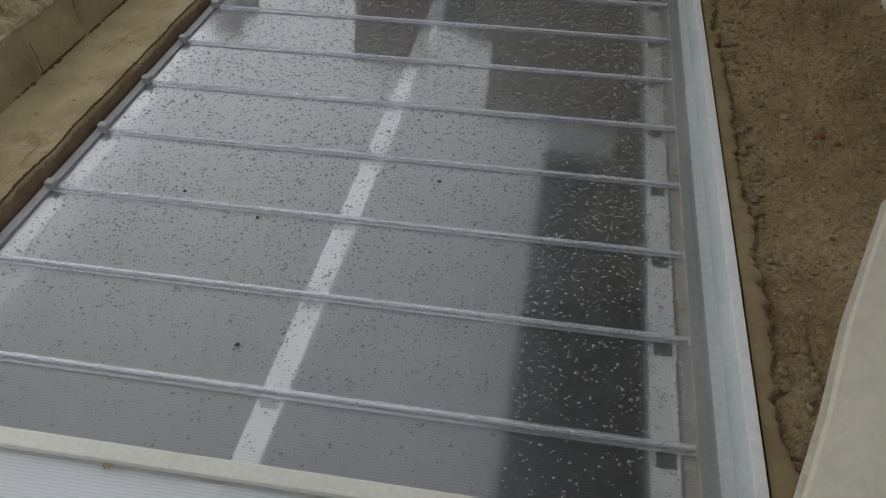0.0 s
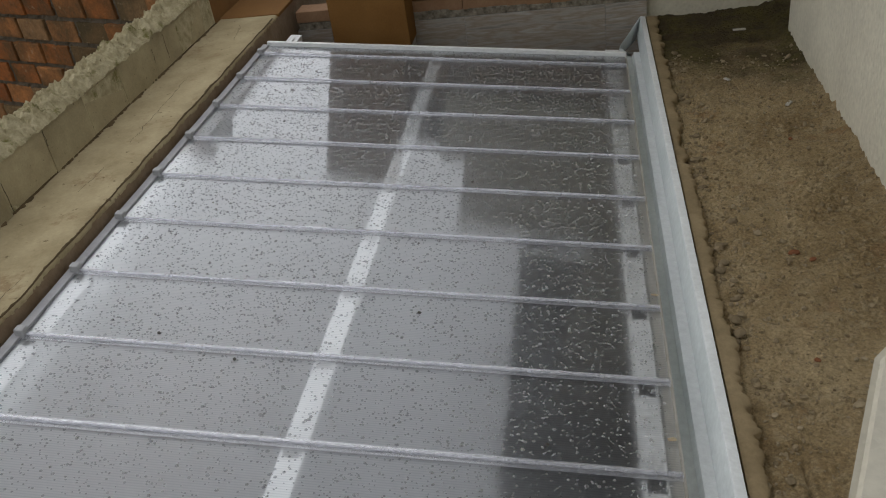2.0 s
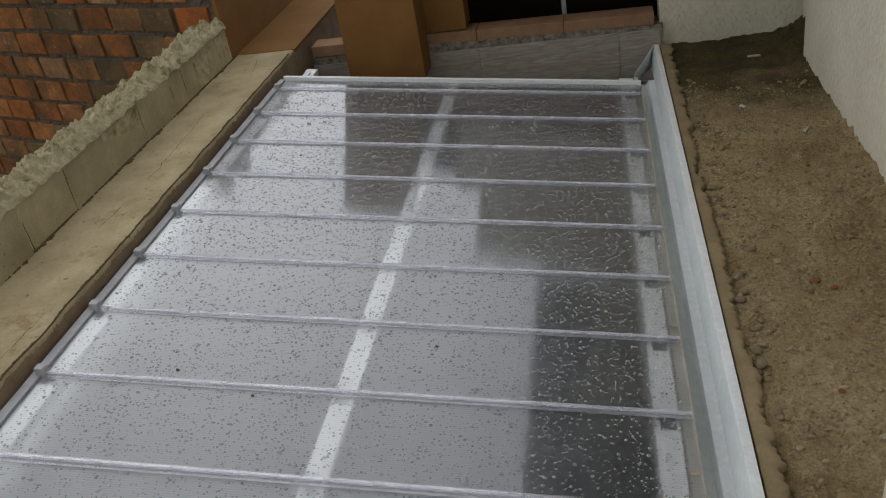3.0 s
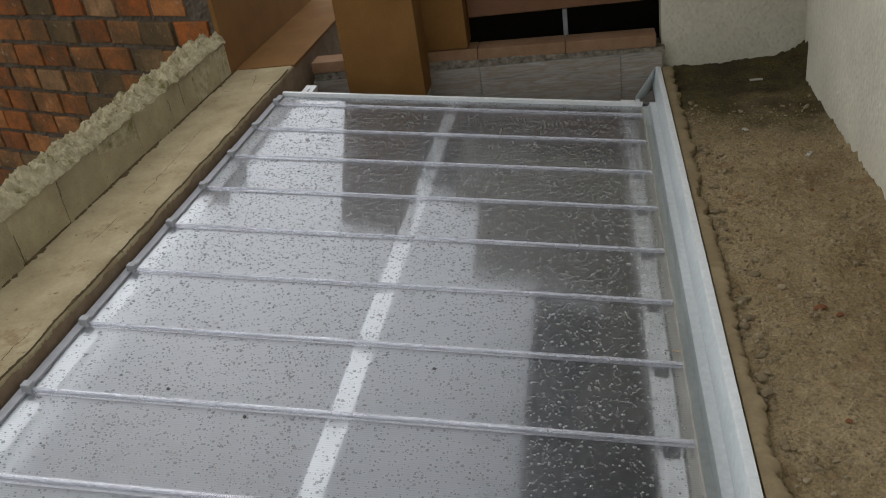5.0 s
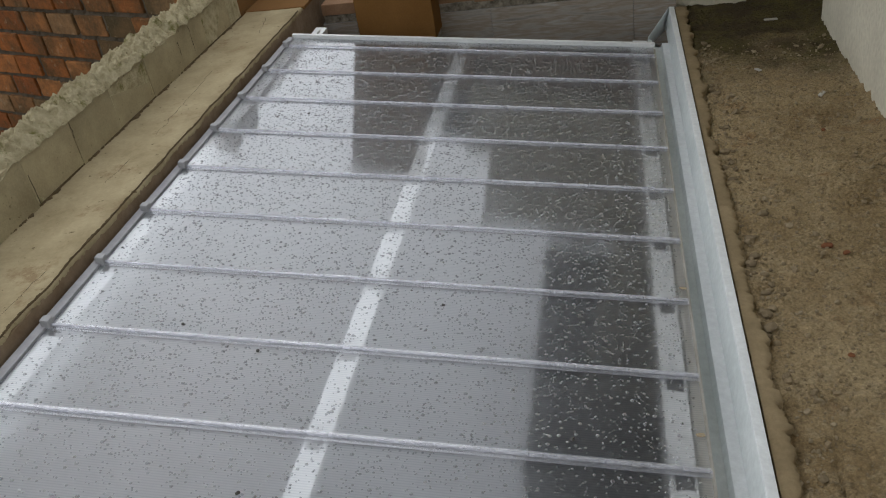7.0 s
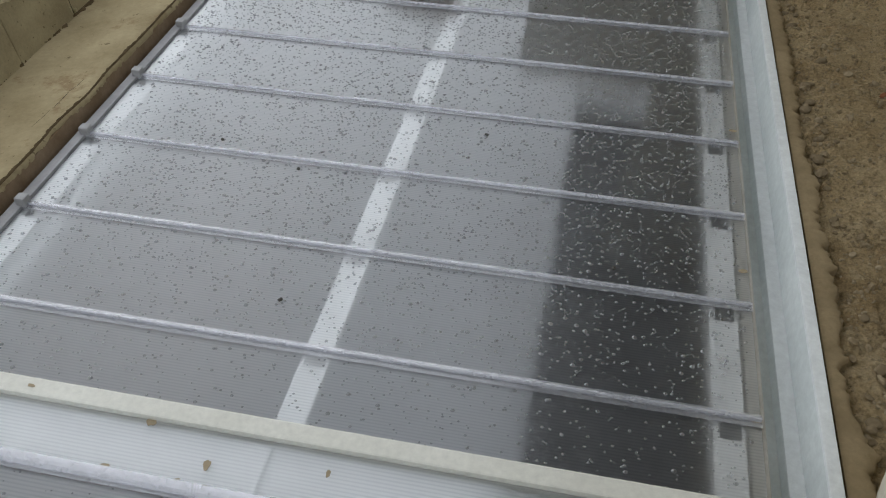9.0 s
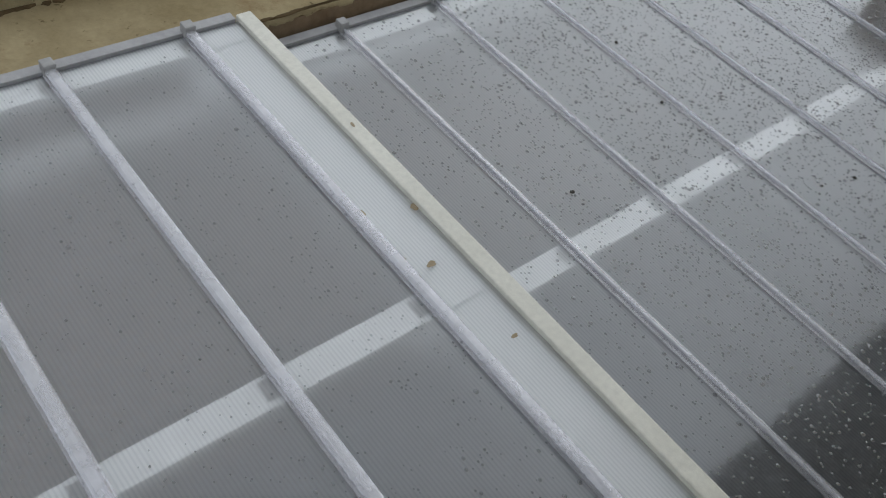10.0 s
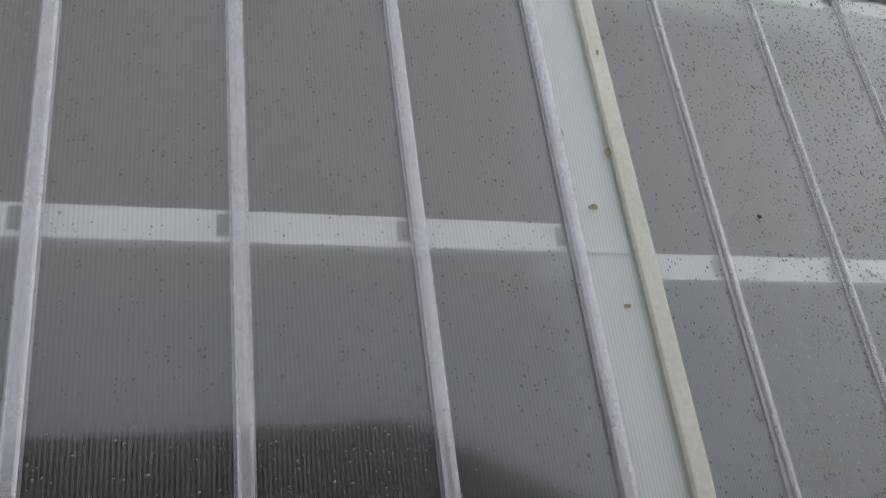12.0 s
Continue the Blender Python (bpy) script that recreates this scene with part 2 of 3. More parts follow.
M_SEAL = plain("aged_sealant", (0.50, 0.48, 0.43), (0.38, 0.36, 0.31), 9, 60, rough=0.6, bump=0.3, dist=0.003)
M_WATER = water("rain_water")
M_GROUND = ground_mat()
M_PEBBLE = plain("pebble_grit", (0.23, 0.17, 0.095), (0.38, 0.31, 0.20), 5, 40, rough=0.9, bump=0.3, dist=0.004)
M_SKIRT = plain("smooth_brown_mortar", (0.32, 0.245, 0.14), (0.23, 0.172, 0.095), 5, 50, rough=0.85, bump=0.3, dist=0.005, c3=(0.22, 0.165, 0.09), spots=9)
M_DIRT = plain("black_mossy_dirt", (0.095, 0.068, 0.036), (0.15, 0.105, 0.055), 14, 70, rough=0.95, bump=0.6, dist=0.006)
M_MORTAR_EDGE = plain("muddy_mortar", (0.24, 0.185, 0.11), (0.17, 0.13, 0.08), 8, 60, rough=0.9, bump=0.5, dist=0.008)
M_LEDGE = plain("weathered_cement_screed", (0.47, 0.39, 0.235), (0.33, 0.265, 0.148), 3.2, 45, rough=0.85, bump=0.25, dist=0.006, c3=(0.27, 0.20, 0.11), spots=3.4, pits=22)
M_FASCIA = plain("bare_brown_mortar", (0.24, 0.165, 0.10), (0.32, 0.24, 0.16), 6, 40, rough=0.95, bump=0.6, dist=0.01)
M_BLOCK = plain("pale_concrete_block", (0.47, 0.40, 0.245), (0.33, 0.275, 0.165), 4, 70, rough=0.9, bump=0.5, dist=0.006, island=0.10, pits=34)
M_RUBBLE = plain("crumbled_block_and_lime", (0.62, 0.545, 0.35), (0.38, 0.32, 0.185), 14, 70, rough=0.95, bump=0.9, dist=0.02, c3=(0.19, 0.175, 0.06), spots=5, pits=30)
M_BROWN = plain("brown_painted_plaster", (0.235, 0.118, 0.034), (0.195, 0.094, 0.026), 3, 70, rough=0.85, bump=0.15, dist=0.003)
M_SILL = plain("raw_clay_brick", (0.33, 0.20, 0.115), (0.27, 0.155, 0.085), 7, 60, rough=0.9, bump=0.4, dist=0.006)
M_LIME = plain("rough_mortar_bed", (0.36, 0.32, 0.25), (0.10, 0.085, 0.06), 18, 60, rough=0.95, bump=0.9, dist=0.015)
M_STUCCO = stucco("pale_sprayed_stucco", (0.64, 0.60, 0.47), (0.54, 0.50, 0.39), 30, 0.5, 0.010)
M_PARAPET = stucco("pale_parapet_stucco", (0.60, 0.56, 0.45), (0.54, 0.50, 0.40), 60, 0.35, 0.006)
M_TILE = wood_tile()
M_GROUT = plain("grey_grout", (0.30, 0.29, 0.27), (0.24, 0.23, 0.21), 8, 60, rough=0.9)
# near black: patio gloom put into the colour, as the sheets cast no shadow
M_FLOOR = plain("floor_tile_in_painted_gloom", (0.028, 0.027, 0.027), (0.018, 0.018, 0.019), 2, 30, rough=0.4, bump=0.05)
M_BRICK = brick_mat()
M_BEDDING = plain("dark_brick_mortar", (0.13, 0.105, 0.075), (0.08, 0.065, 0.045), 9, 60, rough=0.95, bump=0.7, dist=0.01)
M_BOARD = plain("brown_timber", (0.20, 0.085, 0.03), (0.14, 0.058, 0.02), 4, 50, rough=0.6, bump=0.3)
# one near-black for the eave boards and for the painted gloom of the room
M_EAVE_AND_GLOOM = plain("dark_eaves_and_room_gloom", (0.030, 0.025, 0.020), (0.045, 0.037, 0.030), 3, 40, rough=0.8)
M_SOIL = plain("open_soil", (0.12, 0.09, 0.055), (0.18, 0.14, 0.09), 0.7, 12, rough=0.95, bump=0.5, dist=0.02)


# ---------------------------------------------------------------- mesh helpers
def place(u, v, w):
    """From roof coordinates (across, along, off the plane) to the world."""
    return Vector((u * _cs + w * _sn, v, Z0 - u * _sn + w * _cs))


ROOF = pose(0, 0, Z0, 0, SLOPE, 0)


def box(bm, x0, x1, y0, y1, z0, z1, bevel=0.0):
    r = bmesh.ops.create_cube(bm, size=1.0)
    m = Matrix.Translation(((x0 + x1) / 2, (y0 + y1) / 2, (z0 + z1) / 2)) @ Matrix.Diagonal((x1 - x0, y1 - y0, z1 - z0, 1))
    bmesh.ops.transform(bm, matrix=m, verts=r["verts"])
    if bevel:
        edges = list({e for vert in r["verts"] for e in vert.link_edges})
        bmesh.ops.bevel(bm, geom=edges, offset=bevel, segments=2, affect="EDGES", profile=0.6)
    return bm


def boxed(x0, x1, y0, y1, z0, z1, bevel=0.0):
    return box(bmesh.new(), x0, x1, y0, y1, z0, z1, bevel)


def extrude(profile, axis, a, b, closed=True):
    """A profile of (p, q) pairs drawn along axis 'x' (profile in y, z) or 'y' (profile in x, z)."""
    bm = bmesh.new()
    rings = []
    for s in (a, b):
        rings.append([bm.verts.new((s, p, q) if axis == "x" else (p, s, q)) for p, q in profile])
    n = len(profile)
    for i in range(n if closed else n - 1):
        j = (i + 1) % n
        bm.faces.new((rings[0][i], rings[0][j], rings[1][j], rings[1][i]))
    if closed:
        bm.faces.new(rings[0])
        bm.faces.new(rings[1][::-1])
    bmesh.ops.recalc_face_normals(bm, faces=bm.faces)
    return bm


def mesh_of(name, bm, material, smooth=False):
    me = bpy.data.meshes.new(name)
    bm.to_mesh(me)
    bm.free()
    me.materials.append(material)
    if smooth:
        for p in me.polygons:
            p.use_smooth = True
    return me


def part(name, bm, material, parent, label="", smooth=False):
    ob = new(name, mesh_of(name, bm, material, smooth))
    ob.parent = parent
    return tagged(ob, label)


def thing(name, label, category, group="", kind="", at=None):
    ob = new(name)
    ob.empty_display_size = 0.1
    if at is not None:
        ob.matrix_world = at
    return tagged(ob, label, category, group, kind)


def solid(name, bm, material, label, category="", kind="", at=None, smooth=False):
    ob = new(name, mesh_of(name, bm, material, smooth))
    if at is not None:
        ob.matrix_world = at
    return tagged(ob, label, category, "", kind)


def pieces(name, me, parent, places):
    for p in places:
        ob = new(name, me)
        ob.parent = parent
        ob.matrix_local = p if isinstance(p, Matrix) else Matrix.Translation(p)


def rough_grid(x0, x1, y0, y1, step, height):
    """A sheet of quads whose height is a function of x and y."""
    nx, ny = max(2, int((x1 - x0) / step)), max(2, int((y1 - y0) / step))
    xs, ys = [x0 + (x1 - x0) * i / nx for i in range(nx + 1)], [y0 + (y1 - y0) * j / ny for j in range(ny + 1)]
    verts = [(x, y, height(x, y)) for y in ys for x in xs]
    faces = [(j * (nx + 1) + i, j * (nx + 1) + i + 1, (j + 1) * (nx + 1) + i + 1, (j + 1) * (nx + 1) + i) for j in range(ny) for i in range(nx)]
    return verts, faces


def sheet(name, verts, faces, material, smooth=True):
    me = bpy.data.meshes.new(name)
    me.from_pydata(verts, [], faces)
    me.materials.append(material)
    me.polygons.foreach_set("use_smooth", [smooth] * len(me.polygons))
    me.update()
    return me


def fbm(x, y, z=0.0, o=4):
    return noise.fractal(Vector((x, y, z)), 1.0, 2.0, o)


# ---------------------------------------------------------------- the setting
tagged(solid("ground", boxed(-60, 60, -60, 60, -0.3, -0.02), M_SOIL, "bare soil round the house", "ground", "structure"))
GZ = Z0 - 0.187               # earth strip
LZ = Z0 + 0.255               # cement ledge
BY = 1.05                     # tiled end wall of the patio

solid("floor", boxed(-1.5, 1.7, -9, BY, -0.02, 0.0), M_FLOOR, "grey tiled patio floor under the roof, its gloom put into the colour", "floor", "structure")


# earth strip between gutter and house wall
def earth(x, y):
    h = 0.016 * fbm(x * 3, y * 3) + 0.012 * fbm(x * 13, y * 13, 3) + 0.007 * fbm(x * 38, y * 38, 7, 3)
    clod = max(0.0, 0.55 - noise.voronoi(Vector((x * 22 + fbm(x * 7, y * 7), y * 22, 0.7)))[0][0]) * max(0.0, fbm(x * 2.3, y * 1.7, 21) + 0.35)
    h += 0.026 * clod
    crack = abs(x - (2.05 + 0.10 * fbm(4.1, y * 1.8, 1)))
    if y < -3.9:
        crack = min(crack, abs(x - (1.80 + 0.05 * fbm(9.1, y * 3.0, 1))))
        h -= 0.018 * max(0.0, 1 - crack / 0.012)
    rise = 0.03 * max(0.0, (y - 0.75) / 0.5) * max(0.0, min(1.0, (x - 2.25) / 0.35)) if y > 0.75 else 0.0
    toe = 0.05 * max(0.0, (x - 2.50) / 0.12) * (0.6 + 0.8 * abs(fbm(x * 9, y * 9, 11)))
    groove = max(0.0, 1 - abs(x - lip_of(y) - 0.010) / 0.014) * (0.35 + max(0.0, fbm(2.2, y * 6, 8)))
    return GZ + h - 0.03 * groove + rise + toe


def lip_of(y):
    """Where the mortar skirt along the gutter has broken off."""
    return 1.664 + 0.034 * fbm(0.3, y * 2.6, 5) + 0.020 * fbm(1.7, y * 9, 2) + 0.018 * fbm(6.7, y * 31, 2)


ev, ef = rough_grid(1.590, 2.80, -6.6, 1.45, 0.0125, earth)
tagged(new("pavement", sheet("pavement", ev, ef, M_GROUND)), "packed brown earth and broken mortar, damp and mossy by the wall", "earth strip", "", "structure")
solid("wall_retaining", boxed(1.635, 2.9, -9, 1.5, -0.02, GZ - 0.06), M_FASCIA, "earth-coloured retaining wall under the strip", "wall", "structure")

# smooth mortar skirt along the gutter, its edge broken
kv, kf = [], []
KN = 900
for j in range(KN + 1):
    y = -6.6 + 7.65 * j / KN
    e = max(1.628, lip_of(y))
    top = GZ + 0.036 + 0.006 * fbm(3.3, y * 5, 4)
    for x, z in ((1.592, top - 0.004), (1.612, top), ((1.612 + e) / 2, top - 0.003 + 0.004 * fbm(8, y * 9, 2)), (e - 0.007, top - 0.006), (e, top - 0.014), (e - 0.004, GZ - 0.03)):
        kv.append((x, y, z))
for j in range(KN):
    for i in range(5):
        a = j * 6 + i
        kf.append((a, a + 1, a + 7, a + 6))
tagged(new("trim_mortar", sheet("trim_mortar", kv, kf, M_SKIRT)), "smooth pale brown mortar skirt with a broken edge", "mortar skirt", "", "structure")

# grit and pebbles lying on the strip
rng = random.Random(4)
pv, pf = [], []
ico = bmesh.new()
bmesh.ops.create_icosphere(ico, subdivisions=1, radius=1.0)
iv = [v.co.copy() for v in ico.verts]
ifc = [[v.index for v in f.verts] for f in ico.faces]
ico.free()
for i in range(3000):
    x, y = rng.uniform(1.66, 2.6), rng.uniform(-5.2, 0.15)
    if rng.random() < 0.16:
        x = 1.71 + abs(rng.gauss(0, 0.09))
    r = min(0.020, 0.0034 * math.exp(abs(rng.gauss(0, 0.72))))
    z = earth(x, y) + r * 0.25
    b = len(pv)
    m = Euler((rng.uniform(0, 6), rng.uniform(0, 6), rng.uniform(0, 6))).to_matrix()
    sx, sy, sz = rng.uniform(0.8, 1.5), rng.uniform(0.7, 1.2), rng.uniform(0.5, 0.9)
    for c in iv:
        q = m @ Vector((c.x * sx * r, c.y * sy * r, c.z * sz * r)) * rng.uniform(0.88, 1.1)
        pv.append((x + q.x, y + q.y, z + q.z * 0.8))
    pf.extend([[b + k for k in f] for f in ifc])
tagged(new("pebbles", sheet("pebbles", pv, pf, M_PEBBLE, False)), "loose grit and pebbles on the packed earth", "pebbles", "", "stuff")

# house walls round the strip
tagged(solid("wall_east", boxed(2.61, 3.0, -3.3, 0.45, 0, Z0 + 4.398), M_STUCCO, "pale sprayed stucco house wall", "wall", "structure"))
tagged(solid("wall_recess", boxed(2.74, 3.0, 0.45, 1.14, 0, Z0 + 4.398), M_STUCCO, "pale stucco set back in the corner", "wall", "structure"))
tagged(solid("wall_north", boxed(1.60, 3.0, 1.14, 1.4, 0, Z0 + 4.398), M_STUCCO, "pale sprayed stucco wall with mossy foot", "wall", "structure"))

# parapet beside the place where one stands
pb = bmesh.new()
ring = [(1.045, -6.45), (1.393, -5.492), (1.461, -5.307), (1.532, -5.084), (1.682, -4.696), (1.90, -4.45), (2.9, -4.4), (2.9, -6.45)]
lo = [pb.verts.new((x, y, 0.0)) for x, y in ring]
hi = [pb.verts.new((x, y, Z0 + 1.0)) for x, y in ring]
pb.faces.new(hi)
pb.faces.new(lo[::-1])
for i in range(len(ring)):
    j = (i + 1) % len(ring)
    pb.faces.new((lo[i], lo[j], hi[j], hi[i]))
bmesh.ops.recalc_face_normals(pb, faces=pb.faces)
bmesh.ops.bevel(pb, geom=[e for e in pb.edges if all(v.co.z > 1 for v in e.verts)], offset=0.02, segments=3, affect="EDGES")
tagged(solid("wall_parapet", pb, M_PARAPET, "pale stucco parapet of the house", "parapet", "structure"))

# the eaves of the house, over the earth strip
eb = bmesh.new()
ring = [(1.06, 4.4), (3.4, 4.4), (3.4, -9), (-0.08, -9), (-0.09, -4.45), (1.07, -2.1)]
lo = [eb.verts.new((x, y, Z0 + 4.40)) for x, y in ring]
hi = [eb.verts.new((x, y, Z0 + 4.60)) for x, y in ring]
eb.faces.new(lo)
eb.faces.new(hi)
for i in range(len(ring)):
    j = (i + 1) % len(ring)
    eb.faces.new((lo[i], lo[j], hi[j], hi[i]))
bmesh.ops.recalc_face_normals(eb, faces=eb.faces)
tagged(solid("ceiling", eb, M_EAVE_AND_GLOOM, "dark boarded eaves of the house", "eaves", "structure"))

# cement ledge on the other side, its edge broken
lv = []
lf = []
ny = 900
for j in range(ny + 1):
    y = -9 + 9.72 * j / ny + 0
    e = -1.490 + 0.012 * fbm(0.7, y * 4, 1) + 0.012 * min(0.3, fbm(0.2, y * 17, 4)) + 0.006 * fbm(0.9, y * 47, 6)
    top = LZ + 0.004 * fbm(3, y * 2)
    for x, z in ((-2.0, top + 0.004), (-1.85, top + 0.006 * fbm(5, y * 3)), (-1.62, top + 0.006 * fbm(8, y * 3)), (e - 0.02, top), (e, top - 0.012), (e - 0.004, top - 0.03)):
        lv.append((x, y, z))
for j in range(ny):
    for i in range(5):
        a = j * 6 + i
        lf.append((a, a + 1, a + 7, a + 6))
tagged(new("wall_ledge", sheet("wall_ledge", lv, lf, M_LEDGE)), "weathered cement ledge with a crumbling edge", "ledge", "", "structure")


def dirt_line(label, side, width, top):
    """A ragged crust of dirt, thin and broken, along a line of the ledge."""
    vs, fs = [], []
    n = 1000
    for j in range(n + 1):
        y = -7.0 + 7.6 * j / n
        w = max(0.0005, width * (0.25 + 1.1 * fbm(1.3, y * 5, top) + 0.9 * fbm(4.4, y * 31, top)))
        x = side(y)
        d = 1 if top else -1
        vs += [(x, y, LZ + 0.016 if top else LZ + 0.002), (x + d * w * 0.6, y, LZ + 0.013), (x + d * w, y, LZ + 0.002)]
    for j in range(n):
        for i in range(2):
            a = j * 3 + i
            fs.append((a, a + 1, a + 4, a + 3))
    ob = new("dirt", sheet("dirt", vs, fs, M_DIRT))
    ob.parent = bpy.data.objects["wall_ledge"]
    return tagged(ob, label)


dirt_line("dark dirt gathered at the foot of the blocks", lambda y: -2.001, 0.020, 1)
dirt_line("dark crumbling rim of the ledge", lambda y: -1.490 + 0.012 * fbm(0.7, y * 4, 1), 0.016, 0)
solid("wall_west", boxed(-2.12, -1.493, -9, 3.2, 0, LZ - 0.022), M_FASCIA, "brown raw mortar wall under the ledge", "wall", "structure")
solid("wall_ledge_end", boxed(-2.02, -1.478, 0.722, 3.2, LZ - 0.02, LZ + 0.006, 0.004), M_BROWN, "brown painted end of the ledge", "ledge", "structure")
solid("wall_northwest", boxed(-2.07, -2.03, 0.64, 3.2, 0, Z0 + 1.25, 0.006), M_BROWN, "brown painted plaster wall", "wall", "structure")

# tiled end wall of the patio with the brick course over it
end = thing("wall_end", "grey wood-look tiled wall under a raw brick course", "wall", "", "structure")
part("backing", boxed(-1.46, 1.60, BY + 0.012, BY + 0.30, 0, Z0 - 0.01), M_GROUT, end)
part("upper_wall", boxed(-0.46, -0.03, BY + 0.03, BY + 0.30, Z0 + 0.16, Z0 + 0.75), M_BROWN, end, "brown painted plaster")
part("lintel", boxed(-0.03, 1.6, BY + 0.03, BY + 0.30, Z0 + 0.722, Z0 + 1.40), M_STUCCO, end, "pale stucco lintel")
part("upper_storey", boxed(0.22, 1.6, BY + 0.05, BY + 0.30, Z0 + 1.40, Z0 + 2.15), M_STUCCO, end, "pale stucco upper wall")
bb = bmesh.new()
for i in range(18):
    x = -1.44 + i * 0.17
    box(bb, x, x + 0.172, BY + 0.005 + 0.006 * rng.random(), BY + 0.28, Z0 - 0.012, Z0 + 0.045 + 0.018 * rng.random() - 0.03 * max(0, x) / 1.6, 0.006)
part("mortar_bed", bb, M_LIME, end, "rough mortar bed")
sill_me = mesh_of("sill_brick", boxed(-0.374, 0.374, -0.11, 0.11, -0.05, 0.05, 0.008), M_SILL)
pieces("sill_brick", sill_me, end, [pose(-1.08 + i * 0.753, BY + 0.128 + 0.004 * (i % 2), Z0 + 0.10 - 0.012 * max(0, i - 1), 0, 0.8, 0) for i in range(4)])

win = thing("window_1", "dark unglazed opening with old timber boards behind", "window", "", "structure")
part("board", boxed(-0.02, 1.59, BY + 0.20, BY + 0.235, Z0 + 0.37, Z0 + 0.72, 0.006), M_BOARD, win, "dark brown timber board")
part("post", boxed(0.78, 0.82, BY + 0.45, BY + 0.50, Z0 - 0.34, Z0 + 0.30, 0.004), M_CLIP, win, "grey metal post")
# room lining is near black: the gloom indoors is put into its colour
part("room_back", boxed(-0.6, 1.9, BY + 1.6, BY + 1.65, 0, Z0 + 1.38), M_EAVE_AND_GLOOM, win)
part("room_side", boxed(-0.65, -0.6, BY + 0.3, BY + 1.65, 0, Z0 + 1.38), M_EAVE_AND_GLOOM, win)
part("room_side", boxed(1.9, 1.95, BY + 0.36, BY + 1.65, 0, Z0 + 1.38), M_EAVE_AND_GLOOM, win)
part("room_top", boxed(-0.65, 1.95, BY + 0.30, BY + 1.65, Z0 + 1.38, Z0 + 1.42), M_EAVE_AND_GLOOM, win)
part("room_floor", boxed(-0.6, 1.9, BY + 0.31, BY + 1.6, Z0 - 0.4, Z0 - 0.35), M_EAVE_AND_GLOOM, win)

# tiled pillar with a brown painted upper part
pil = thing("pillar", "square pillar, wood-look tile below and brown paint above", "pillar")
part("core", boxed(-1.03, -0.41, 0.772, BY, 0, Z0 - 0.13), M_GROUT, pil)
part("upper_part", boxed(-1.05, -0.385, 0.745, BY + 0.01, Z0 - 0.13, Z0 + 1.62, 0.008), M_BROWN, pil, "brown painted plaster")

# neighbour's brick wall beyond the block wall
A = -22
bw = thing("wall_neighbour", "old orange brick wall with dark mortar", "wall", "", "structure", pose(-4.33, 1.71, Z0 + 0.284 - 0.66, 0, 0, A))
def mortar_face(x, z):
    return 0.044 - 0.026 * (0.5 + 0.5 * fbm(x * 16, z * 16, 4)) - 0.012 * fbm(x * 50, z * 50, 1, 3)


mv, mf = rough_grid(-3.0, 2.34, -2.2, 1.9, 0.03, mortar_face)
bed = new("bedding", sheet("bedding", [(x, y, z) for x, z, y in mv], mf, M_BEDDING, False))
bed.parent = bw
tagged(bed, "dark crumbling mortar")
part("core", boxed(-3.0, 2.34, 0.08, 0.25, -2.2, 1.9), M_BEDDING, bw)

# ---------------------------------------------------------------- roofs
def flange_profile(b=0.020, w=0.006, h=0.026):
    """The upturned edges of two sheets."""
    return [(-b, 0.0), (-b, 0.003), (-w, 0.005), (-w * 0.8, h), (w * 0.8, h), (w, 0.005), (b, 0.003), (b, 0.0)]


def cap_profile(w=0.0070, z=0.018, h=0.038):
    """A rounded snap-on cap with a groove on each side."""
    return [(-w, z), (-w * 1.05, z + 0.006), (-w * 0.85, z + 0.009), (-w, h - 0.007), (-w * 0.6, h - 0.001), (0, h),
            (w * 0.6, h - 0.001), (w, h - 0.007), (w * 0.85, z + 0.009), (w * 1.05, z + 0.006), (w, z)]


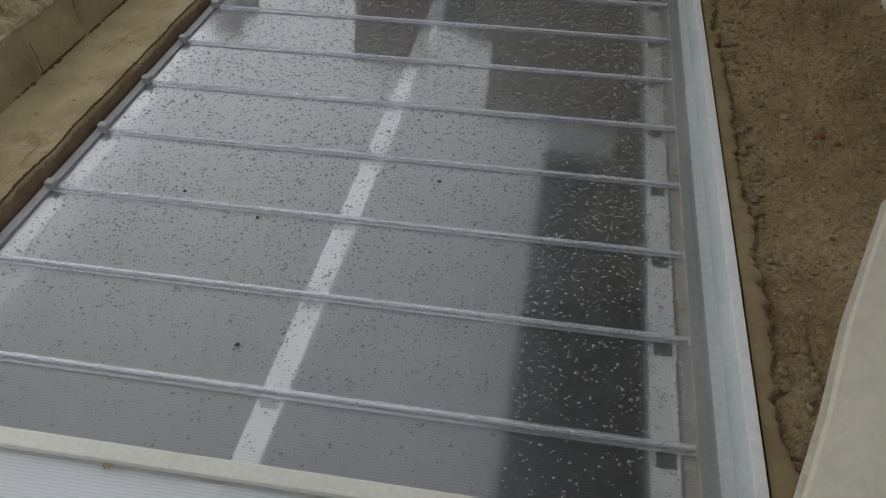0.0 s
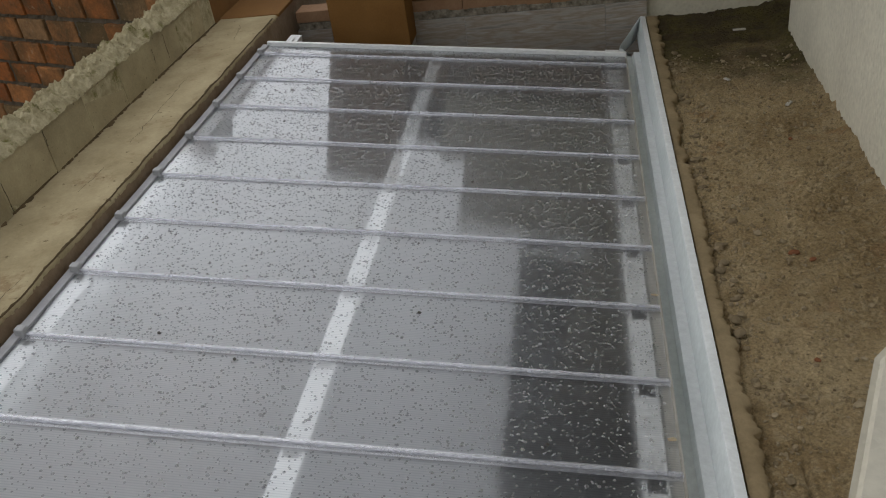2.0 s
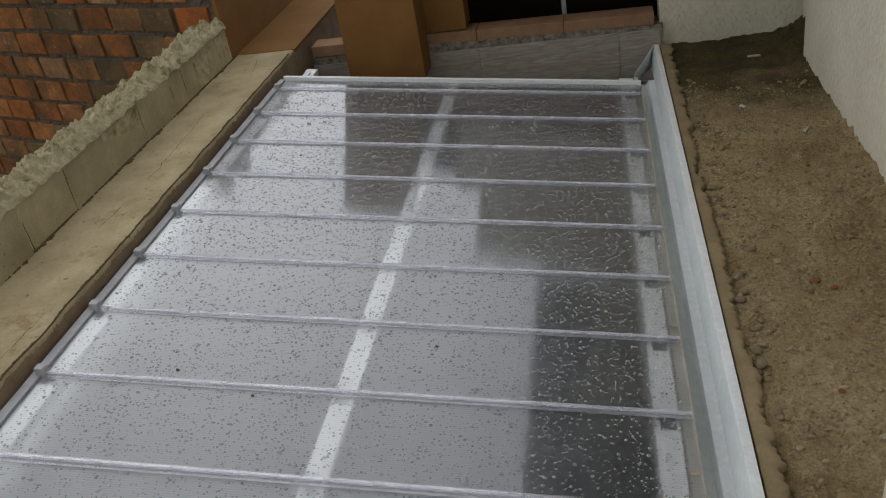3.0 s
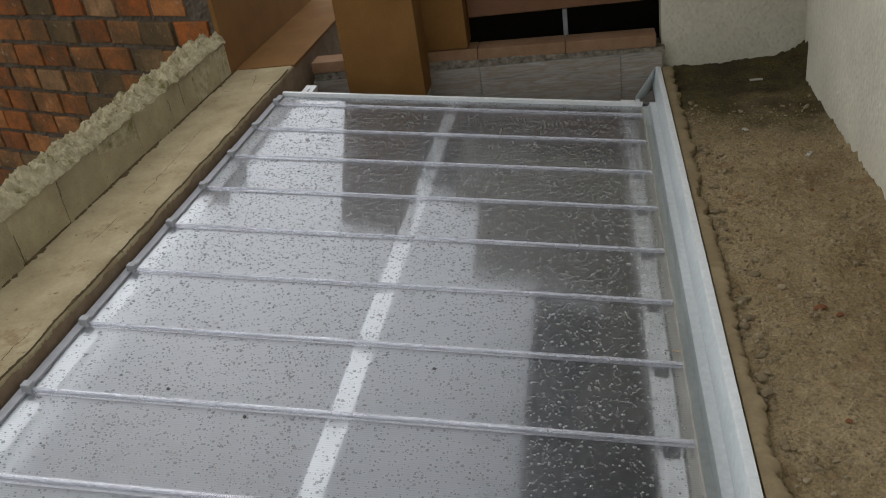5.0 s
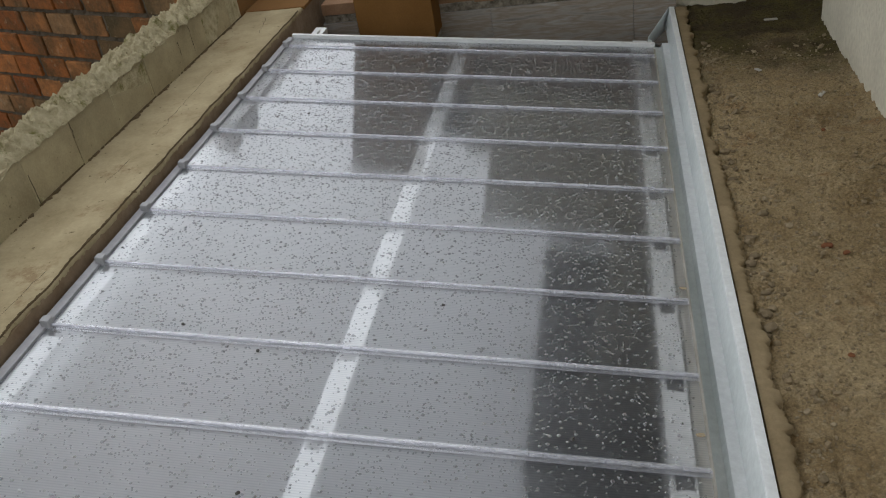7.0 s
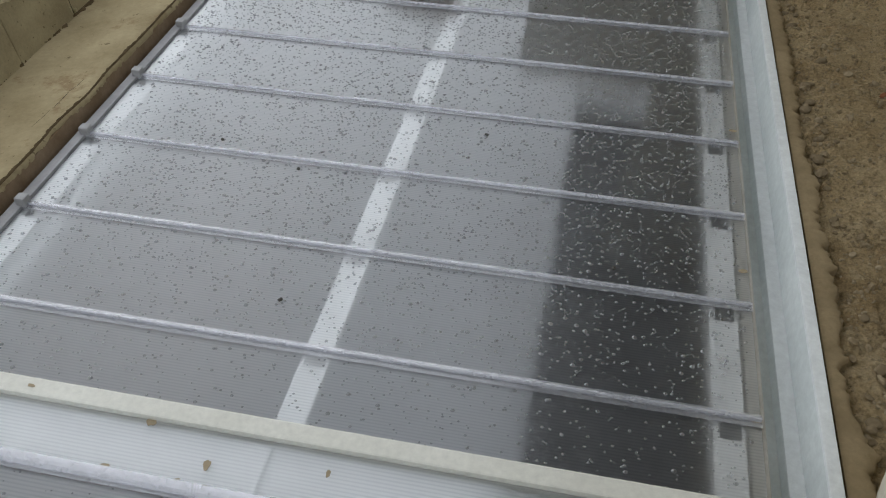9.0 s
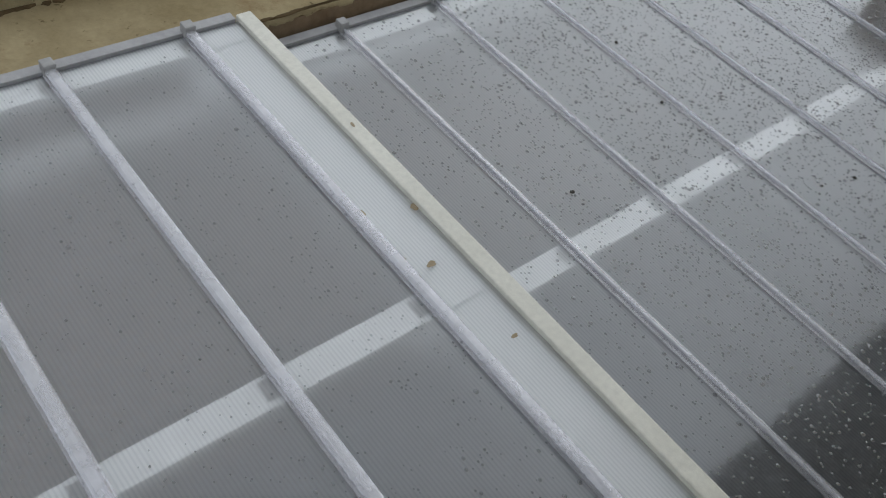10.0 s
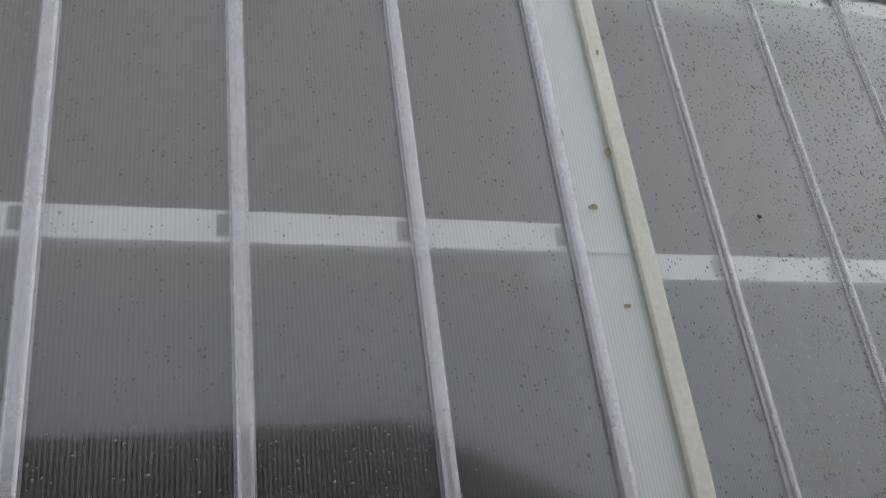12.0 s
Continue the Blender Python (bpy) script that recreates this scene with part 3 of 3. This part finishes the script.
def roof(name, label, w0, seams, front, back, flange, cap_size):
    """A framed roof of plastic sheets; seams run across it, beams along it."""
    top = thing(name, label, "patio roof", "", "", ROOF)
    L, R = -1.425, 1.385
    stops = [front] + seams + [back]
    for a, b in zip(stops, stops[1:]):
        pane = part("panel", boxed(L, R, b + 0.004, a - 0.004, w0 - 0.010, w0), M_PANEL, top)
        pane.visible_shadow = False
    for s in seams:
        rib = extrude(flange_profile(*flange), "x", L - 0.005, R + 0.004)
        bmesh.ops.translate(rib, verts=rib.verts, vec=(0, s, w0))
        seam = part("seam", rib, M_RIB, top, "clear plastic seam")
        cap = extrude(cap_profile(*cap_size), "x", L - 0.004, R)
        bmesh.ops.translate(cap, verts=cap.verts, vec=(0, s, w0))
        part("cap", cap, M_CAP, seam, "milky snap-on cap")
        part("end_cap", boxed(L - 0.032, L + 0.012, s - 0.021, s + 0.021, w0 - 0.012, w0 + 0.044, 0.006), M_CLIP, top, "grey plastic end cap")
        part("pad", boxed(1.262, 1.325, s - 0.075, s - 0.012, w0 - 0.0165, w0 - 0.0115, 0.001), M_PAD, top, "dark rubber pad")
        part("bracket", boxed(-0.080, -0.020, s - 0.056, s - 0.022, w0 - 0.0165, w0 - 0.0110, 0.001), M_BRACKET, top, "grey bracket")
        part("bracket", boxed(-1.405, -1.345, s - 0.056, s - 0.022, w0 - 0.0165, w0 - 0.0110, 0.001), M_BRACKET, top, "grey bracket")
    for x0, x1 in ((-1.428, -1.338), (-0.096, 0.0), (1.242, 1.340)):
        part("beam", boxed(x0, x1, back, front - 0.01, w0 - 0.056, w0 - 0.0165, 0.003), M_ALU, top, "white aluminium beam")
    part("side_flashing", boxed(L - 0.052, L - 0.008, back, front - 0.01, w0 - 0.06, w0 + 0.010, 0.003), M_EDGE, top, "grey aluminium edge strip")
    part("drip_edge", boxed(1.352, 1.402, back, front - 0.01, w0 - 0.024, w0 - 0.013, 0.002), M_SEAL, top, "aged sealing tape")
    return top


slide = roof("sliding_roof", "closed sliding patio roof of clear multiwall sheets, wet with rain", 0.0, [-P * k for k in range(0, 11)], 0.20, -5.20, (0.024, 0.005, 0.011), (0.0070, 0.007, 0.018))
part("front_profile", boxed(-1.445, 1.395, 0.19, 0.222, -0.03, 0.030, 0.004), M_ALU, slide, "white aluminium front bar")
fix = roof("fixed_roof", "fixed patio roof of clear multiwall sheets over the sliding one", 0.185, [-5.185 - 0.494 * k for k in range(0, 7)], -4.985, -8.6, (0.026, 0.014, 0.018), (0.0185, 0.010, 0.028))
part("front_profile", boxed(-1.445, 1.395, -4.990, -4.928, 0.105, 0.205, 0.006), M_CREAM, fix, "cream aluminium front bar with stains")
part("front_beam", boxed(-1.42, 1.36, -5.150, -4.992, 0.115, 0.160, 0.004), M_ALU, fix, "white aluminium cross beam")

# rails that carry the sliding roof
for u0, u1, v1, nm in ((1.25, 1.36, 0.545, "rail"), (-1.395, -1.300, 0.68, "rail")):
    rail = thing(nm, "white aluminium slide rail on the patio wall", "rail", "slide rails", "", ROOF)
    part("channel", boxed(u0, u1, -8.6, v1, -0.13, -0.078, 0.003), M_ALU, rail)
    part("track", boxed(u0 + 0.035, u0 + 0.05, -8.6, v1 - 0.10, -0.078, -0.062, 0.002), M_ALU, rail)
    part("track", boxed(u1 - 0.05, u1 - 0.035, -8.6, v1 - 0.10, -0.078, -0.062, 0.002), M_ALU, rail)

# gutter
gut = thing("gutter", "white coated steel rain gutter along the roof", "gutter", "", "", ROOF)
line = [(1.368, -0.075), (1.398, -0.080), (1.402, -0.135), (1.470, -0.140), (1.482, -0.112), (1.530, -0.105), (1.548, 0.036)]
th = [(p + 0.0025, q - 0.003) for p, q in line][::-1]
gb = extrude(line + th, "y", -8.6, 0.57)
part("trough", gb, M_GALV_SHADED, gut)
part("lip", boxed(1.546, 1.588, -8.6, 1.025, 0.030, 0.047, 0.004), M_GALV_LIT, gut, "white rolled lip in the lit tone of the gutter steel")
part("ledge", boxed(1.481, 1.531, -8.6, 0.57, -0.110, -0.101, 0.003), M_GALV_LIT, gut, "step in the trough, in the lit tone of the gutter steel")
part("outer_wall", extrude([(1.530, -0.105), (1.548, 0.036), (1.552, 0.036), (1.534, -0.105)], "y", 0.571, 1.02), M_GALV_SHADED, gut)
ep = bmesh.new()
vs = [ep.verts.new(c) for c in ((1.37, 0.575, -0.145), (1.545, 1.018, -0.145), (1.545, 1.018, 0.040), (1.37, 0.575, -0.062))]
ep.faces.new(vs)
r = bmesh.ops.extrude_face_region(ep, geom=ep.faces[:])
bmesh.ops.translate(ep, verts=[g for g in r["geom"] if isinstance(g, bmesh.types.BMVert)], vec=(-0.002, 0.003, 0))
part("end_plate", ep, M_GALV_SHADED, gut, "slanted end plate")

# rain drops on the sliding roof
def drops(name, count, w0, v0, v1, seed, thin, size):
    g = random.Random(seed)
    verts, faces = [], []
    seg = 7
    for _ in range(count):
        u, v = g.uniform(-1.40, 1.36), g.uniform(v0, v1)
        d = fbm(u * 1.3, v * 1.3, 3) * 0.22 + 0.62 + 0.2 * min(1.0, max(-1.0, (v + 2.6) / 2.0))
        if v0 < v < v0 + 0.9 and v0 > -5.0:      # this end stood under the fixed roof and stayed drier
            d *= 0.25 + 0.75 * (v - v0) / 0.9
        if g.random() > d * thin:
            continue
        gap = (v / P) % 1.0 * P
        if gap < 0.03 or gap > 0.47:
            continue
        r = min(0.0080, size * math.exp(abs(g.gauss(0, 0.5))))
        b = len(verts)
        for k, (rr, hh) in enumerate(((1.0, 0.0), (0.76, 0.46))):
            for i in range(seg):
                a = 6.2832 * i / seg + k * 0.4
                verts.append((u + r * rr * math.cos(a) * 1.15, v + r * rr * math.sin(a), w0 + 0.0006 + r * hh))
        verts.append((u, v, w0 + 0.0006 + r * 0.66))
        for i in range(seg):
            j = (i + 1) % seg
            faces.append((b + i, b + j, b + seg + j, b + seg + i))
            faces.append((b + seg + i, b + seg + j, b + 2 * seg))
    ob = new(name, sheet(name, verts, faces, M_WATER))
    ob.matrix_world = ROOF
    return tagged(ob, "rain drops standing on the clear roof sheets", "rain drops", "", "stuff")


drops("rain_drops", 48000, 0.0, -4.9, 0.17, 1, 1.05, 0.0024)
drops("rain_drops", 16000, 0.185, -8.0, -5.2, 2, 0.7, 0.0017)

# ---------------------------------------------------------------- masonry pieces
# pale concrete blocks with broken tops
bwl = thing("wall_blocks", "low wall of pale concrete blocks with a broken, mossy top", "block wall", "", "structure")
blk = mesh_of("block", boxed(-0.075, 0.075, -0.2425, 0.2425, -0.15, 0.15, 0.006), M_BLOCK)
ys = [-2.075 + 0.49 * (i + 0.5) + 0.0 for i in range(-13, 5)]
pieces("block", blk, bwl, [pose(-2.075 + 0.006 * rng.uniform(-1, 1), y, LZ + 0.148 + 0.006 * rng.uniform(-1, 1), rng.uniform(-1, 1), rng.uniform(-1.5, 1.5), rng.uniform(-0.8, 0.8)) for y in ys if y < 0.55])
part("joint_mortar", boxed(-2.14, -2.005, -8.4, 0.60, LZ - 0.01, LZ + 0.27), M_RUBBLE, bwl, "pale crumbling mortar")


def rubble(x, y):
    s = (x + 2.122) / 0.134
    dome = max(0.0, 1 - s * s) ** 0.5
    lumps = 1.0 - 1.3 * noise.voronoi(Vector((x * 12 + fbm(x * 9, y * 9), y * 10, 0.3)))[0][0]
    grit = 1.0 - 1.4 * noise.voronoi(Vector((x * 48, y * 44, 2.0)))[0][0]
    return LZ + 0.272 + 0.022 * fbm(4.0, y * 7, 6) + dome * (0.055 + 0.085 * lumps + 0.030 * grit + 0.03 * fbm(1.0, y * 3.1, 2))


rv, rf = rough_grid(-2.255, -1.990, -7.2, 0.62, 0.0105, rubble)
rub = new("rubble_top", sheet("rubble_top", rv, rf, M_RUBBLE, False))
rub.parent = bwl
tagged(rub, "broken block tops and lime rubble with moss")
part("back_face", boxed(-2.25, -2.152, -8.4, 0.60, 0, LZ + 0.29), M_RUBBLE, bwl)

# bricks of the neighbour's wall
brk = mesh_of("brick", boxed(-0.209, 0.209, -0.05, 0.05, -0.108, 0.108, 0.012), M_BRICK)
spots = []
for row in range(-8, 6):
    for i in range(-6, 6):
        x = i * 0.455 + (0.228 if row % 2 else 0.0) + rng.uniform(-0.012, 0.012)
        if -3.0 < x < 2.13:
            spots.append(pose(x, 0.055 + rng.uniform(-0.012, 0.012), 0.66 + row * 0.262 + rng.uniform(-0.006, 0.006), rng.uniform(-2, 2), rng.uniform(-1.8, 1.8), rng.uniform(-1.5, 1.5)))
pieces("brick", brk, bw, spots)

# wood-look wall tiles, laid in half bond
spots = []
for x0, x1 in ((-1.46, -1.149), (-1.145, 0.053), (0.057, 1.253), (1.257, 1.598)):
    w = (x1 - x0) / 2
    tl = mesh_of("tile", boxed(-w, w, -0.006, 0.006, -0.299, 0.299, 0.0015), M_TILE)
    pieces("tile", tl, end, [((x0 + x1) / 2, BY + 0.006, Z0 - 0.013 - 0.302 - row * 0.604) for row in range(5)])
tp = mesh_of("tile", boxed(-0.31, 0.31, -0.006, 0.006, -0.15, 0.15, 0.0015), M_TILE)
pieces("tile", tp, pil, [(-0.72, 0.766, Z0 - 0.285 - i * 0.304) for i in range(8)])
ts = mesh_of("tile", boxed(-0.006, 0.006, -0.139, 0.139, -0.15, 0.15, 0.0015), M_TILE)
pieces("tile", ts, pil, [(-0.404, 0.911, Z0 - 0.285 - i * 0.304) for i in range(8)])

# ---------------------------------------------------------------- small things
def stone_mesh(name, seed, r, material):
    b = bmesh.new()
    bmesh.ops.create_icosphere(b, subdivisions=2, radius=1.0)
    for v in b.verts:
        k = 1 + 0.35 * fbm(v.co.x * 1.3 + seed, v.co.y * 1.3, v.co.z * 1.3, 3)
        v.co = Vector((v.co.x * k * r * 1.25, v.co.y * k * r, v.co.z * k * r * 0.6))
    return mesh_of(name, b, material)


M_RED = plain("broken_red_brick", (0.24, 0.10, 0.045), (0.17, 0.07, 0.035), 20, 90, rough=0.9, bump=0.5, dist=0.004)
M_PALE = plain("pale_chip", (0.55, 0.52, 0.45), (0.45, 0.42, 0.36), 20, 90, rough=0.8, bump=0.3, dist=0.003)
g2 = random.Random(12)
for i in range(44):
    x, y = 1.68 + abs(g2.gauss(0, 0.05)), g2.uniform(-4.6, 0.3)
    r = g2.uniform(0.008, 0.026)
    ob = new("stone", stone_mesh("stone", i * 3.7, r, M_MORTAR_EDGE))
    ob.matrix_world = pose(x, y, earth(x, y) + r * 0.25, 0, 0, g2.uniform(0, 180))
    tagged(ob, "lump of muddy mortar lying by the gutter", "stone", "mortar lumps")
for i, (x, y, r) in enumerate(((2.05, -2.55, 0.022), (2.12, -2.62, 0.014), (2.28, -1.30, 0.013), (1.98, -3.35, 0.012))):
    ob = new("brick_chip", stone_mesh("brick_chip", 50 + i, r, M_RED))
    ob.matrix_world = pose(x, y, earth(x, y) + r * 0.2, 0, 0, 40 * i)
    tagged(ob, "small red brick fragment on the packed earth", "brick chip", "brick chips")
for i, (x, y, a) in enumerate(((2.28, 0.62, 10), (2.36, -0.85, 60), (2.05, -0.35, 120))):
    ob = new("chip", mesh_of("chip", boxed(-0.05 + 0.012 * i, 0.05 - 0.012 * i, -0.012, 0.012, -0.005, 0.006, 0.003), M_PALE))
    ob.matrix_world = pose(x, y, earth(x, y) + 0.010, 4, 3, a)
    tagged(ob, "pale plaster chip lying on the earth", "chip", "plaster chips")

# dark seeds and bits blown onto the sheets
M_SEED = plain("dark_wet_seed", (0.03, 0.025, 0.02), (0.05, 0.04, 0.03), 30, 90, rough=0.4, bump=0.2, dist=0.001)
seed_me = stone_mesh("seed", 3.3, 0.008, M_SEED)
for u, v in ((-0.435, -3.555), (-0.83, -3.42), (0.42, -1.9), (-0.9, -1.2), (0.30, -3.15), (0.9, -3.9), (-0.25, -4.3)):
    ob = new("seed", seed_me)
    ob.matrix_world = ROOF @ pose(u, v, 0.003, 0, 0, 70 * v)
    tagged(ob, "small dark seed stuck to the wet sheet", "seed", "seeds")

# rusty drips on the bar and the flashing
M_RUST = plain("brown_water_stain", (0.34, 0.26, 0.15), (0.42, 0.34, 0.22), 30, 90, rough=0.6, bump=0.1, dist=0.001)


def stain(u, v, w, ru, rv, seed):
    b = bmesh.new()
    ring = []
    for i in range(14):
        a = 6.2832 * i / 14
        k = 1 + 0.5 * fbm(math.cos(a) + seed, math.sin(a), seed, 3)
        ring.append(b.verts.new((u + ru * k * math.cos(a), v + rv * k * math.sin(a), w)))
    b.faces.new(ring)
    r = bmesh.ops.extrude_face_region(b, geom=b.faces[:])
    bmesh.ops.translate(b, verts=[q for q in r["geom"] if isinstance(q, bmesh.types.BMVert)], vec=(0, 0, 0.0012))
    bmesh.ops.recalc_face_normals(b, faces=b.faces)
    return b


for i, (u, v, w, ru, rv) in enumerate(((-0.36, -4.998, 0.1865, 0.016, 0.012), (-0.15, -5.10, 0.1865, 0.010, 0.016), (-0.21, -5.16, 0.1865, 0.008, 0.008),
                                       (-0.42, -5.155, 0.1865, 0.010, 0.007), (0.18, -5.06, 0.1865, 0.007, 0.012), (-0.75, -4.96, 0.2062, 0.012, 0.005))):
    part("stain", stain(u, v, w, ru, rv, i * 1.9), M_RUST, fix, "brown water stain")
for i, (u, v) in enumerate(((1.372, -4.50), (1.366, -3.82), (1.371, -2.9))):
    part("stain", stain(u, v, 0.0025, 0.018, 0.009, 9 + i), M_RUST, slide, "rusty drip stain")

# cracks in the ledge and between the blocks, their shade painted as dark strips
M_CRACK_SHADE = plain("painted_crack_shade", (0.06, 0.045, 0.03), (0.09, 0.07, 0.045), 20, 80, rough=0.95)


def crack(path, width):
    b = bmesh.new()
    rows = []
    for i, (x, y, z) in enumerate(path):
        w = width * (0.4 + 0.8 * abs(fbm(i * 0.37, 1.1, 2.0))) * (0.25 if i in (0, len(path) - 1) else 1)
        rows.append((b.verts.new((x - w, y, z)), b.verts.new((x + w, y, z))))
    for p, q in zip(rows, rows[1:]):
        b.faces.new((p[0], p[1], q[1], q[0]))
    return b


ledge = bpy.data.objects["wall_ledge"]
for x0, y0, y1, dx, seed in ((-1.70, -1.75, -0.65, -0.05, 1), (-1.73, -2.35, -2.05, 0.02, 5), (-1.60, -3.6, -3.2, 0.03, 8), (-1.66, 0.1, 0.5, -0.08, 11)):
    n = int((y1 - y0) / 0.025)
    path = [(x0 + dx * i / n + 0.018 * fbm(seed, i * 0.22, 1), y0 + (y1 - y0) * i / n, LZ + 0.010) for i in range(n + 1)]
    part("crack", crack(path, 0.0022), M_CRACK_SHADE, ledge)
blocks = bpy.data.objects["wall_blocks"]
for y, zl, zh in ((-0.38, 0.07, 0.26), (-0.60, 0.12, 0.22), (-2.56, 0.02, 0.20), (-2.08, 0.18, 0.28)):
    b = bmesh.new()
    rows = []
    for i in range(9):
        z = LZ + zl + (zh - zl) * i / 8
        w = 0.004 * (0.5 + abs(fbm(y, i * 0.5, 3)))
        yy = y + 0.006 * fbm(y * 3, i * 0.4, 7)
        rows.append((b.verts.new((-1.989, yy - w, z)), b.verts.new((-1.989, yy + w, z))))
    for p, q in zip(rows, rows[1:]):
        b.faces.new((p[0], p[1], q[1], q[0]))
    part("crack", b, M_CRACK_SHADE, blocks)
